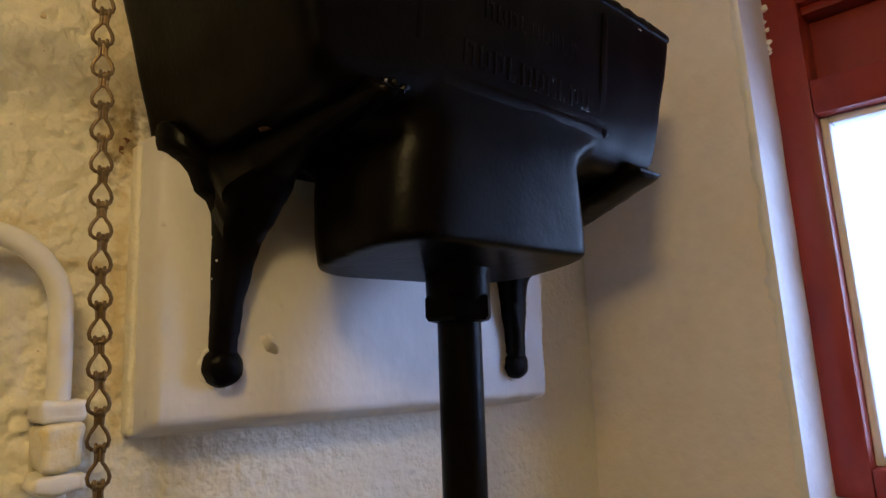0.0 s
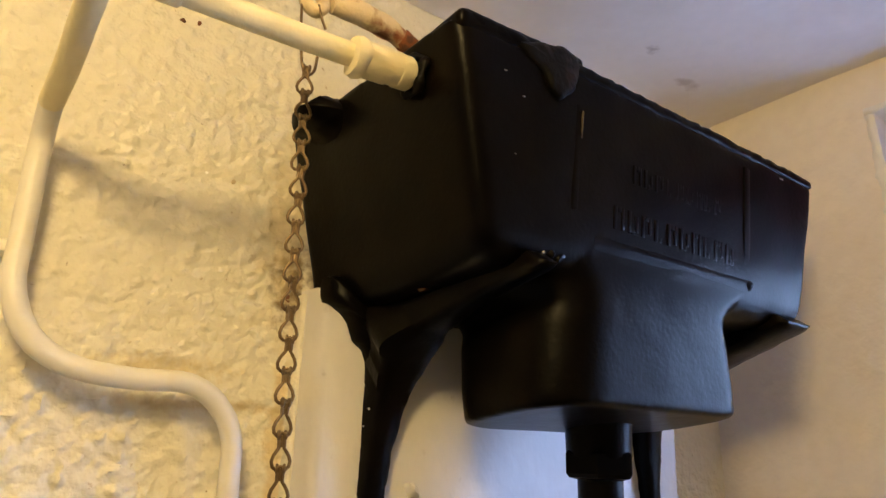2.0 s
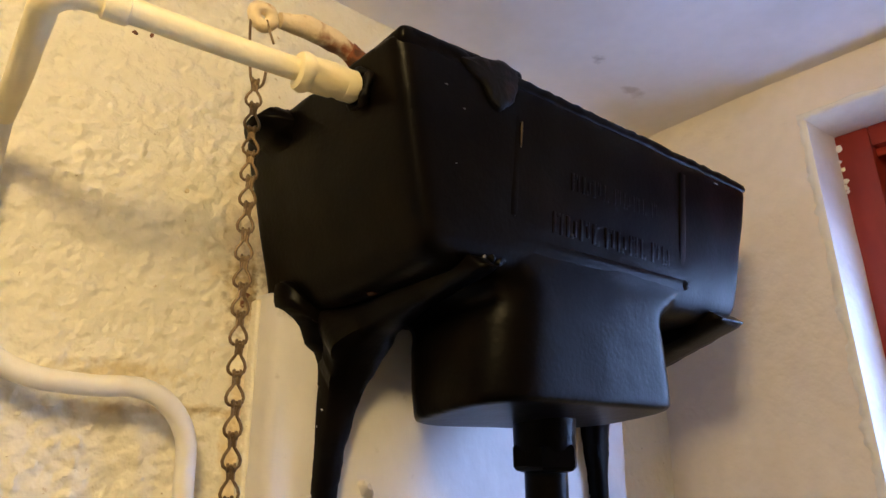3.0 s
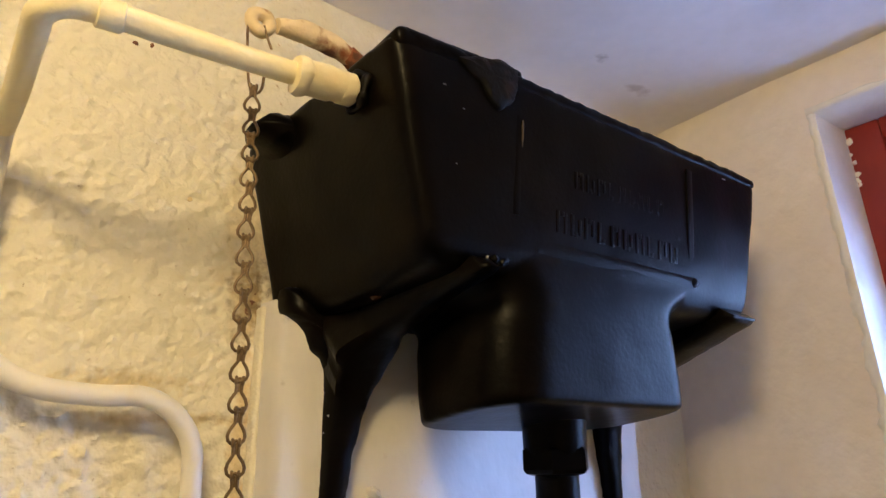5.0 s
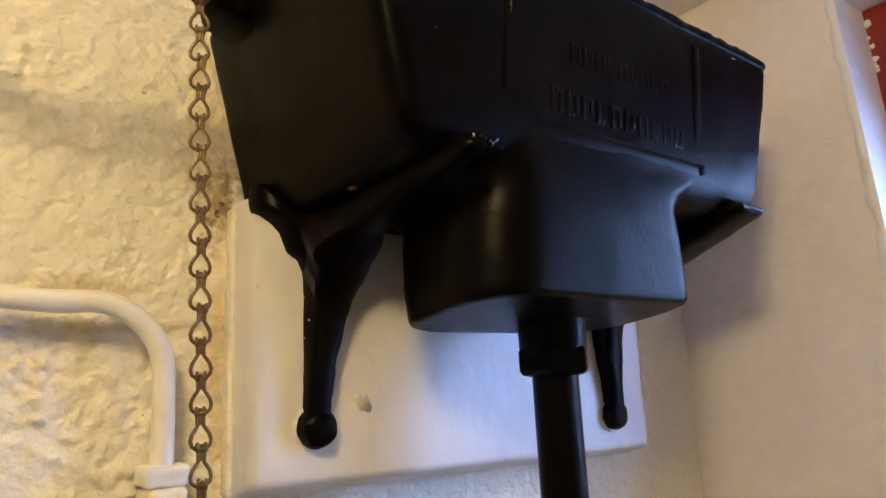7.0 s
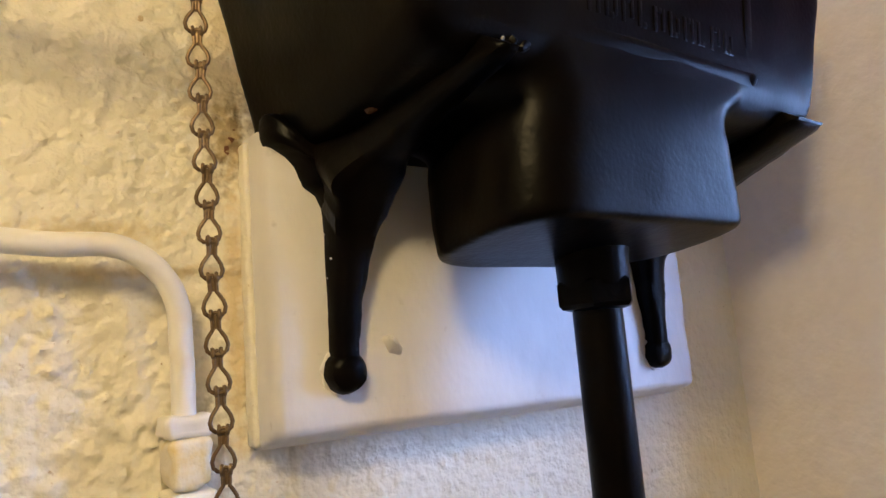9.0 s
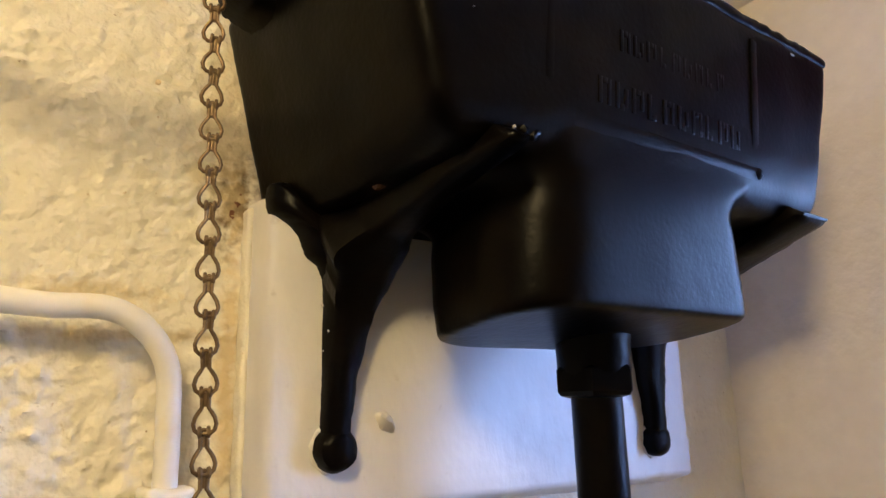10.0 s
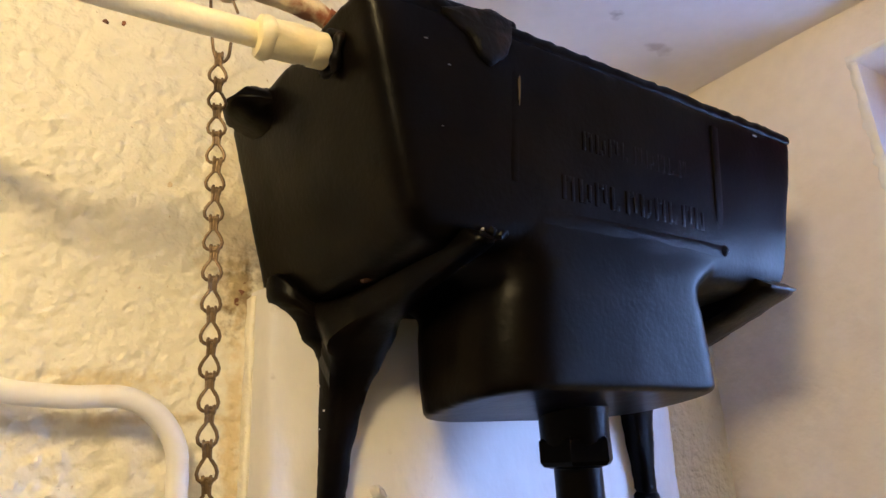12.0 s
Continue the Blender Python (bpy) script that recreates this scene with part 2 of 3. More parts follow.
def disc(center, axis, profile, sides=28, bm=None, phase=0.0):
    """A turned solid: profile rows (along the axis, radius)."""
    axis = Vector(axis).normalized()
    u = axis.orthogonal().normalized()
    v = axis.cross(u)
    c = Vector(center)
    return loft([[c + axis * h + (u * math.cos(2 * math.pi * k / sides + phase) + v * math.sin(2 * math.pi * k / sides + phase)) * r
                  for k in range(sides)] for h, r in profile], bm=bm)


def sliced(bm, x0, x1, step):
    """Cuts a bar across at even steps, so that its long edges can be uneven."""
    for x in span(x0, x1, step):
        bmesh.ops.bisect_plane(bm, geom=bm.verts[:] + bm.edges[:] + bm.faces[:], plane_co=(x, 0, 0), plane_no=(1, 0, 0))
    return bm


def rough(bm, amount, scale, seed=0.0):
    bm.normal_update()
    for v in bm.verts:
        v.co += v.normal * amount * noise.noise(v.co * scale + Vector((seed, 0, 0)))
    return bm


def grid(us, vs, place, bm=None):
    bm = bm or bmesh.new()
    rows = [[bm.verts.new(place(u, v)) for u in us] for v in vs]
    for a, b in zip(rows, rows[1:]):
        for i in range(len(us) - 1):
            bm.faces.new((a[i], a[i + 1], b[i + 1], b[i]))
    return bm


def blob(outline, levels, amount, scale, seed=0.0, step=0.003):
    """A lump with an outline in x and z, drawn in towards its middle at each level (y, share)."""
    pts = np.array(outline + [outline[0]], float)
    d = np.r_[0, np.cumsum(np.linalg.norm(np.diff(pts, axis=0), axis=1))]
    at = np.linspace(0, d[-1], max(12, int(d[-1] / step)), endpoint=False)
    xs, zs = np.interp(at, d, pts[:, 0]), np.interp(at, d, pts[:, 1])
    cx, cz = xs.mean(), zs.mean()
    bm = loft([[(cx + (x - cx) * f, y, cz + (z - cz) * f) for x, z in zip(xs, zs)] for y, f in levels])
    return rough(rough(bm, amount, scale, seed), amount * 0.6, scale * 2.7, seed)


def span(a, b, step):
    n = max(1, round(abs(b - a) / step))
    return [a + (b - a) * i / n for i in range(n + 1)]


# ---- the room ----
XL, XR, YF, H = -1.70, 0.40, -1.70, 2.412
WALL = 0.24


def lumps(x, z):
    """Relief of the old plaster, in metres."""
    p = Vector((x, 0, z))
    broad = noise.noise(p * 7) * 0.0020 + noise.noise(p * 24) * 0.0002
    rough_area = min(1, max(0, (-0.20 - x) / 0.06)) * 0.8 + 0.2
    lump = noise.fractal(p * 72, 0.6, 2.2, 4) * 0.0027 * rough_area
    crumbs = min(1.3, max(0.1, 0.45 + 1.6 * noise.noise(p * 8))) * max(0, noise.noise(p * 145 + Vector((3, 7, 1))) - 0.18) * 0.0085 * rough_area
    pits = crumbs - max(0, noise.noise(p * 88 + Vector((9, 2, 4))) - 0.5) * 0.007 * rough_area
    edge = 0.0
    if -0.31 < x < -0.2:
        edge = -0.0025 * min(1, (x + 0.31) / 0.03) * min(1, max(0, (1.957 + 0.002 * noise.noise(p * 60) - z) / 0.004))
    return broad + lump + pits + edge


# back wall: a fine relief where it is near, plain further off
bm = grid(span(-0.72, XR, 0.0023), span(1.60, H, 0.0023), lambda x, z: (x, -lumps(x, z), z))
box(XL - WALL, XR + WALL, 0.012, 0.012 + WALL, 0, H + 0.1, bm=bm)
box(XL, -0.72, 0.0, 0.012, 0, H, bm=bm)
box(-0.72, XR, 0.0, 0.012, 0, 1.60, bm=bm)
single("wall_back", bm, PLASTER, "rough cream-painted old plaster wall behind the cistern", "wall", kind="structure", smooth=60)

WB, WT, WN, WF = 1.692, 2.345, -0.247, -0.655      # window opening: bottom, top, near and far side
LEAN = 0.031


def lean(bm):
    """The window stands slightly out of plumb."""
    for v in bm.verts:
        v.co.y += -LEAN * (WT - v.co.z) if 1.5 < v.co.z < 2.4 else 0
    return bm


def right_wall():
    bm = bmesh.new()
    x0, x1 = XR, XR + WALL
    def relief(y, z):
        p = Vector((0, y, z))
        return noise.noise(p * 9) * 0.002 + noise.fractal(p * 40, 0.8, 2.0, 3) * 0.0006
    edge = lambda z: WN - LEAN * (WT - z)
    # panel between the back wall and the opening
    rows = span(WB, WT, 0.008)
    grid([i / 26 for i in range(27)], rows, lambda u, z: (x0 - relief(u * edge(z), z) * (1 if u < 0.98 else 0), u * edge(z), z), bm)
    grid(span(0, YF, 0.01), span(WT, H, 0.0067), lambda y, z: (x0 - (relief(y, z) if z > WT + 0.004 else 0), y, z), bm)
    grid(span(0, YF, 0.05), span(0, WB, 0.05), lambda y, z: (x0 - (relief(y, z) if z < WB - 0.02 else 0), y, z), bm)
    grid((WF - 0.012, YF), rows, lambda y, z: (x0, y, z), bm)
    # thickness
    def prism(y0b, y0t, y1, z0, z1):
        pts = [(y0b, z0), (y0t, z1), (y1, z1), (y1, z0)]
        loft([[(x, y, z) for y, z in pts] for x in (x0 + 0.004, x1)], bm=bm)
    prism(0.0, 0.0, YF, 0, WB)
    prism(0.0, 0.0, YF, WT, H)
    prism(edge(WB), edge(WT), 0.0, WB, WT)
    prism(WF - 0.02, WF, YF, WB, WT)
    return bm


single("wall_right", right_wall(), SIDE, "smooth beige-painted plaster wall with a deep window opening", "wall", kind="structure", smooth=60)
# two walls out of view, added to close the room and steer its bounce
single("wall_left", box(XL - WALL, XL, YF, 0.0, 0, H), DULL, "plain dull wall closing the room", "wall", kind="structure")
single("wall_front", box(XL - WALL, XR + WALL, YF - WALL, YF, 0, H), DULL, "plain dull wall behind the viewer", "wall", kind="structure")
bm = grid(span(XL, XR, 0.02), span(YF, 0.0, 0.02), lambda x, y: (x, y, H + 0.004 * noise.noise(Vector((x, y, 0)) * 5) - 0.006 * max(0, 1 - abs(y) / 0.03)))
box(XL - WALL, XR + WALL, YF - WALL, WALL, H + 0.006, H + 0.10, bm=bm)
single("ceiling", bm, CEILING, "uneven white-painted ceiling", "ceiling", kind="structure", smooth=60)
single("floor", box(XL - WALL, XR + WALL, YF - WALL, WALL, -0.1, 0.0), FLOORM, "plain dull floor below", "floor", kind="structure")

# ---- window ----
def ragged_reveal():
    """White paint on the reveal, lapping unevenly on to the wall face."""
    bm = bmesh.new()
    def place(u, z):
        lap = 0.005 + 0.005 * (0.5 + noise.noise(Vector((1, 4, z * 28)))) + 0.005 * noise.noise(Vector((3, 1, z * 110)))
        bulge = 0.002 * noise.noise(Vector((u, 0, z * 16)))
        y0 = WN - LEAN * (WT - z)
        prof = [(XR + 0.0005, y0 + lap), (XR - 0.0014, y0 + lap - 0.0015), (XR - 0.0020, y0), (XR - 0.0005, y0 - 0.004),
                (XR + 0.05, y0 - 0.004 + bulge), (XR + 0.083, y0 - 0.006 + 0.5 * bulge)]
        return (*prof[u], z)
    grid(range(6), span(WB - 0.01, WT + 0.006, 0.004), place, bm)
    def head(u, y):
        lap = 0.004 + 0.005 * (0.5 + noise.noise(Vector((7, y * 28, 2))))
        prof = [(XR - 0.001, WT + lap), (XR - 0.004, WT + lap - 0.002), (XR - 0.004, WT), (XR - 0.001, WT - 0.004), (XR + 0.083, WT - 0.004)]
        return (prof[u][0], y, prof[u][1])
    grid(range(5), span(WN + 0.006, WF, 0.006), head, bm)
    return bm


single("trim_window_reveal", ragged_reveal(), TRIM, "white-painted window reveal with a ragged paint edge", "window reveal", kind="structure", smooth=60)

win = thing("window_1", (0.52, -0.51, WB), "red-painted timber window with a clear pane and a panel above", "window", kind="structure")
FX = 0.480
frame_y0, frame_y1 = WN - 0.005, WF
part("stile", lean(box(FX, FX + 0.06, frame_y0 - 0.042, frame_y0, WB + 0.004, WT - 0.004, 0.003)), RED, win)
part("stile", lean(box(FX, FX + 0.06, frame_y1 + 0.004, frame_y1 + 0.046, WB + 0.004, WT - 0.004, 0.003)), RED, win)
part("top_rail", lean(box(FX + 0.001, FX + 0.058, frame_y1 + 0.046, frame_y0 - 0.042, 2.312, WT - 0.004, 0.002)), RED, win)
part("upper_panel", lean(box(FX + 0.046, FX + 0.055, frame_y1 + 0.046, frame_y0 - 0.042, 2.206, 2.312)), RED, win, "recessed dark red panel")
part("panel_bead", lean(box(FX + 0.014, FX + 0.046, frame_y1 + 0.046, frame_y0 - 0.042, 2.300, 2.312, 0.002)), RED, win)
part("middle_rail", lean(box(FX + 0.001, FX + 0.058, frame_y1 + 0.046, frame_y0 - 0.042, 2.160, 2.206, 0.003)), RED, win)
part("bottom_rail", lean(box(FX + 0.001, FX + 0.058, frame_y1 + 0.046, frame_y0 - 0.042, WB + 0.004, 1.732, 0.003)), RED, win)
gy0, gy1 = frame_y0 - 0.042, frame_y1 + 0.046
for name, dims in (("glazing_bead", (gy0 - 0.010, gy0, 1.732, 2.160)), ("glazing_bead", (gy1, gy1 + 0.010, 1.732, 2.160)),
                   ("glazing_bead", (gy1 + 0.010, gy0 - 0.010, 2.150, 2.160)), ("glazing_bead", (gy1 + 0.010, gy0 - 0.010, 1.732, 1.744))):
    part(name, lean(rough(box(FX + 0.022, FX + 0.050, *dims, 0.002), 0.0008, 90)), TRIM, win, "white-painted glazing bead")
pane = part("pane", lean(box(FX + 0.052, FX + 0.056, gy1 + 0.002, gy0 - 0.002, 1.734, 2.158)), GLASS, win, "clear window glass", smooth=0)
pane.visible_shadow = False
part("sill", lean(box(XR - 0.012, FX + 0.06, WF, WN, WB - 0.026, WB + 0.003, 0.006)), TRIM, win, "white-painted sill")
# chipped paint at the head of the stile
for i in range(9):
    z = 2.335 - 0.10 * random.random() ** 1.5
    y = frame_y0 - LEAN * (WT - z) - random.uniform(0.0005, 0.004)
    bm = disc((FX - 0.0005, y, z), (-1, 0, 0), ((0, 0.0045 * random.uniform(0.3, 1.2)), (0.0012, 0.0015)), sides=7)
    part("paint_chip", rough(bm, 0.002, 300, i), TRIM, win, "flaked white paint")
single("backdrop", grid((-3.0, 2.0), (0.0, 4.0), lambda y, z: (2.6, y, z)), OUTSIDE, "bright overcast daylight outside the window", "sky", kind="structure", smooth=0)

# ---- the bulb that lights the room ----
bulb = thing("ceiling_bulb", (BULB[0], BULB[1], H), "lit bare warm bulb in a white ceiling holder", "ceiling lamp")
part("globe", disc((BULB[0], BULB[1], BULB[2] + 0.032), (0, 0, -1), ((0, 0.012), (0.012, 0.016), (0.028, 0.028), (0.042, 0.030), (0.056, 0.022), (0.062, 0.006))), BULBGLASS, bulb, "glowing glass bulb")
part("holder", disc((BULB[0], BULB[1], H), (0, 0, -1), ((-0.002, 0.03), (0.02, 0.03), (0.026, 0.018), (0.036, 0.016))), TRIM, bulb)

# ---- timber backboard ----
def backboard():
    """A thick plank: square sides, a narrow chamfer along the lower edge that runs slightly downhill."""
    bm = bmesh.new()
    def section(x, inset):
        fall = 0.021 * (x + 0.226)
        return [(x, 0.004, 1.8235 - fall), (x, -0.020 + inset, 1.8265 - fall), (x, -0.043 + inset, 1.8345 - fall), (x, -0.0472 + inset, 1.8370 - fall), (x, -0.0485 + inset, 1.8410 - fall),
                (x, -0.0485 + inset, 2.044), (x, -0.046 + inset, 2.0505), (x, -0.030 + inset * 0.6, 2.056), (x, 0.004, 2.058)]
    xs = [(-0.2290, 0.046), (-0.2284, 0.030), (-0.2278, 0.012), (-0.2268, 0.004), (-0.2245, 0.0010), (-0.221, 0.0)]
    xs += [(x, 0.0) for x in span(-0.20, 0.22, 0.02)] + [(0.228, 0.001), (0.233, 0.004), (0.236, 0.014), (0.238, 0.036)]
    loft([section(x, i) for x, i in xs], bm=bm)
    bmesh.ops.subdivide_edges(bm, edges=[e for e in bm.edges if e.calc_length() > 0.06], cuts=18, use_grid_fill=True)
    rough(bm, 0.0013, 22)
    return rough(bm, 0.0009, 80)


board = thing("backboard", (0, 0, 1.826), "thick white-painted timber backboard fixed to the wall", "board")
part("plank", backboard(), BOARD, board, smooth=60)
strip = box(-0.2325, -0.2270, -0.013, 0.003, 1.827, 2.052, 0.0025, 3)
for z in span(1.84, 2.045, 0.006):
    bmesh.ops.bisect_plane(strip, geom=strip.verts[:] + strip.edges[:] + strip.faces[:], plane_co=(0, 0, z), plane_no=(0, 0, 1))
part("edge_strip", rough(strip, 0.0010, 60), PLASTER, board, "cream-painted filler strip along the edge", smooth=60)
stub = disc((-0.137, -0.048, 1.893), (-0.05, -1, 0.1), ((-0.001, 0.0085), (0.002, 0.0062), (0.006, 0.0048), (0.010, 0.0042), (0.0125, 0.0022)), sides=14)
bmesh.ops.scale(stub, vec=(0.75, 1, 1.5), verts=stub.verts, space=Matrix.Translation((0.137, 0, -1.893)) @ Matrix.Identity(4))
bmesh.ops.rotate(stub, cent=(-0.137, -0.048, 1.893), matrix=Matrix.Rotation(radians(-40), 3, "Y"), verts=stub.verts)
single("painted_screw", rough(stub, 0.0034, 150), BOARD, "screw head painted over white on the backboard", "screw")

# ---- cistern ----
cis = thing("toilet_cistern", (0, -0.12, 2.046), "high-level cast-iron toilet cistern in worn black gloss paint", "cistern")
ZB, ZT = 2.050, 2.203
TILT = 0.09


def front_y(z):
    return -0.221 - 0.017 * (z - ZB) / (ZT - ZB)


def round_rect(x0, x1, y0, y1, rf, rr, rb, n=7):
    """Plan outline with front corner radii rf and rr and back radius rb, counter-clockwise."""
    pts = []
    for cx, cy, r, a0 in ((x0 + rf, y0 + rf, rf, 180), (x1 - rr, y0 + rr, rr, 270), (x1 - rb, y1 - rb, rb, 0), (x0 + rb, y1 - rb, rb, 90)):
        for k in range(n):
            a = radians(a0 + 90 * k / (n - 1))
            pts.append((cx + r * math.cos(a), cy + r * math.sin(a)))
    # more points along the long sides
    out = []
    for (ax, ay), (bx, by) in zip(pts, pts[1:] + pts[:1]):
        d = math.hypot(bx - ax, by - ay)
        m = max(1, int(d / 0.02))
        out += [(ax + (bx - ax) * k / m, ay + (by - ay) * k / m) for k in range(m)]
    return out


def cistern_body():
    rings = []
    levels = [(0.0, 0.020), (0.0015, 0.012), (0.005, 0.006), (0.010, 0.0022), (0.017, 0.0)] + [(h, 0.0) for h in span(0.028, 0.146, 0.0118)] + [(ZT - ZB - 0.003, 0.0), (ZT - ZB, 0.002)]
    for h, inset in levels:
        f = h / (ZT - ZB)
        x0, x1 = -0.201 - 0.041 * f + inset, 0.203 + 0.032 * f - 0.35 * inset
        y0, y1 = -0.221 - 0.017 * f + inset, -0.003 - inset * 0.5
        ring = []
        for u, v in round_rect(x0, x1, y0, y1, 0.012, 0.007, 0.006):
            back = (v - y0) / (y1 - y0)
            drop = TILT * (v + 0.22) * (1 - f)
            ring.append((u + (0.012 if u > 0 else -0.014) * back, v, ZB + h - max(0, drop)))
        rings.append(ring)
    # all rings must have the same number of points
    n = min(len(r) for r in rings)
    if any(len(r) != n for r in rings):
        rings = [resample(r, 260) for r in rings]
    return rough(loft(rings), 0.0011, 24)


def resample(ring, n):
    pts = np.array(ring + [ring[0]])
    d = np.r_[0, np.cumsum(np.linalg.norm(np.diff(pts, axis=0), axis=1))]
    s = np.linspace(0, d[-1], n, endpoint=False)
    return [tuple(np.interp(v, d, pts[:, k]) for k in range(3)) for v in s]


def sump_ring(x0, x1, y0, y1, z, slope, n=14):
    """Plan of the sump: a flat front with one tight and one wide corner, and a rounded back."""
    ring = []
    for sx, sy, rx, ry, a0 in ((-1, -1, 0.048, 0.050, 180), (1, -1, 0.026, 0.034, 270), (1, 1, 0.080, 0.052, 0), (-1, 1, 0.045, 0.040, 90)):
        cx, cy = (x0 + rx if sx < 0 else x1 - rx), (y0 + ry if sy < 0 else y1 - ry)
        for k in range(n):
            a = radians(a0 + 90 * k / (n - 1))
            x, y = cx + rx * math.cos(a), cy + ry * math.sin(a)
            ring.append((x, y, z - slope * (y + 0.21)))
    return resample(ring, 120)


def sump():
    rings = []
    for z, grow, front in ((1.9580, -0.0050, 0.005), (1.9588, -0.0015, 0.0015), (1.9605, 0.0, 0.0), (1.964, 0.0004, 0.0), (1.985, -0.0015, -0.001),
                           (2.005, -0.0045, -0.002), (2.020, -0.0065, -0.003), (2.031, -0.010, -0.0035), (2.039, -0.009, -0.004), (2.046, -0.004, -0.0042), (2.053, 0.007, -0.0044),
                           (2.060, 0.020, -0.0046), (2.072, 0.019, -0.0050), (2.085, 0.016, -0.0050), (2.105, 0.013, -0.0050)):
        back = -0.094 + 0.30 * max(0.0, z - 1.964)
        rings.append(sump_ring(-0.139 - 0.5 * grow, 0.0935 + grow, -0.2180 + front, min(back, -0.052) + (min(grow, 0)), z, 0.13))
    return rough(loft(rings), 0.0006, 26)


cast = cistern_body()
spare = bpy.data.meshes.new("spare")
well = sump()
well.to_mesh(spare)
well.free()
cast.from_mesh(spare)
body = part("tank", cast, IRON, cis, smooth=0)
fuse = body.modifiers.new("fuse", "REMESH")
fuse.mode, fuse.voxel_size, fuse.use_smooth_shade = "VOXEL", 0.0025, True
ease = body.modifiers.new("ease", "SMOOTH")
ease.factor, ease.iterations = 0.5, 12


# lid, its raised end and the lumpy hinge lug
part("lid", rough(sliced(box(-0.234, 0.2325, -0.2386, -0.006, 2.1985, 2.2098, 0.004, 3), -0.22, 0.22, 0.006), 0.0016, 120), IRON, cis)
bm = box(-0.238, -0.118, -0.2385, -0.010, 2.2000, 2.2160, 0.006, 4)
for v in bm.verts:
    v.co.z -= 0.007 * max(0, (-0.118 - v.co.x) / 0.126)
part("lid_flap", rough(sliced(bm, -0.23, -0.125, 0.006), 0.0014, 110), IRON, cis)
lug = [(-0.187, 2.201), (-0.164, 2.210), (-0.140, 2.2155), (-0.123, 2.2125), (-0.126, 2.196), (-0.133, 2.181), (-0.145, 2.171), (-0.155, 2.176), (-0.163, 2.188), (-0.176, 2.194)]
part("hinge_lug", blob(lug, ((-0.225, 1.0), (-0.2378, 1.0), (-0.2395, 0.93), (-0.2405, 0.70), (-0.2408, 0.1)), 0.0014, 90), RUSTY_IRON, cis, "rust-pitted black lug", smooth=60)

pack = [(-0.2405 + 0.001 * math.sin(3 * a), -0.189 + 0.0128 * math.cos(a), 2.177 + 0.0128 * math.sin(a), 0.0034 + 0.0012 * math.sin(5 * a)) for a in np.linspace(0, 2 * math.pi, 36, endpoint=False)]
part("inlet_packing", rough(tube(pack, 0.005, 10, closed=True), 0.0018, 150), RUSTY_IRON, cis, "lumpy black packing at the inlet", smooth=60)
# seam with a dribble below the lug
part("paint_run", rough(tube([(-0.119, front_y(z) - 0.0005, z, 0.0003 + 0.0006 * math.sin((2.174 - z) * 120)) for z in span(2.172, 2.150, 0.003)], 0.001, 8), 0.0008, 400), RUN, cis, "pale paint dribble")
for x, z, s in ((-0.196, 2.176, 0.0007), (-0.178, 2.163, 0.0006), (0.168, 2.1940, 0.0016), (-0.182, 2.120, 0.0004)):
    bm = disc((x, front_y(z) - 0.0002, z), (0, -1, 0), ((0, s), (0.0007, s * 0.6)), sides=9)
    bmesh.ops.scale(bm, vec=(2.4, 1, 0.6), verts=bm.verts, space=Matrix.Translation((-x, 0, -z)))
    part("paint_chip", bm, FLAKE, cis, "pale chip in the paint")

# horn-shaped ear that holds the top of the tank to the wall
ear = [(-0.278, 2.189), (-0.270, 2.197), (-0.260, 2.2010), (-0.246, 2.2035), (-0.228, 2.206), (-0.215, 2.204), (-0.215, 2.176), (-0.240, 2.171), (-0.260, 2.176), (-0.272, 2.182)]
part("fixing_ear", blob(ear, ((-0.045, 0.8), (-0.060, 0.98), (-0.078, 1.0), (-0.088, 0.88), (-0.093, 0.5), (-0.094, 0.1)), 0.0024, 75), IRON, cis, "lumpy black fixing ear", smooth=60)
# paint-clogged root of the bracket, between the tank and the board
root = [(-0.229, 2.060), (-0.2300, 2.047), (-0.2265, 2.0400), (-0.216, 2.033), (-0.207, 2.024), (-0.2015, 2.010), (-0.193, 2.004), (-0.1875, 1.992), (-0.186, 1.970), (-0.170, 1.965), (-0.158, 2.000), (-0.158, 2.050), (-0.20, 2.066)]
part("bracket_root", blob(root, ((-0.040, 1.0), (-0.050, 1.0), (-0.056, 0.96), (-0.062, 0.85), (-0.066, 0.6), (-0.066, 0.1)), 0.0015, 90), IRON, cis, "lumpy thickly painted root of the bracket", smooth=60)


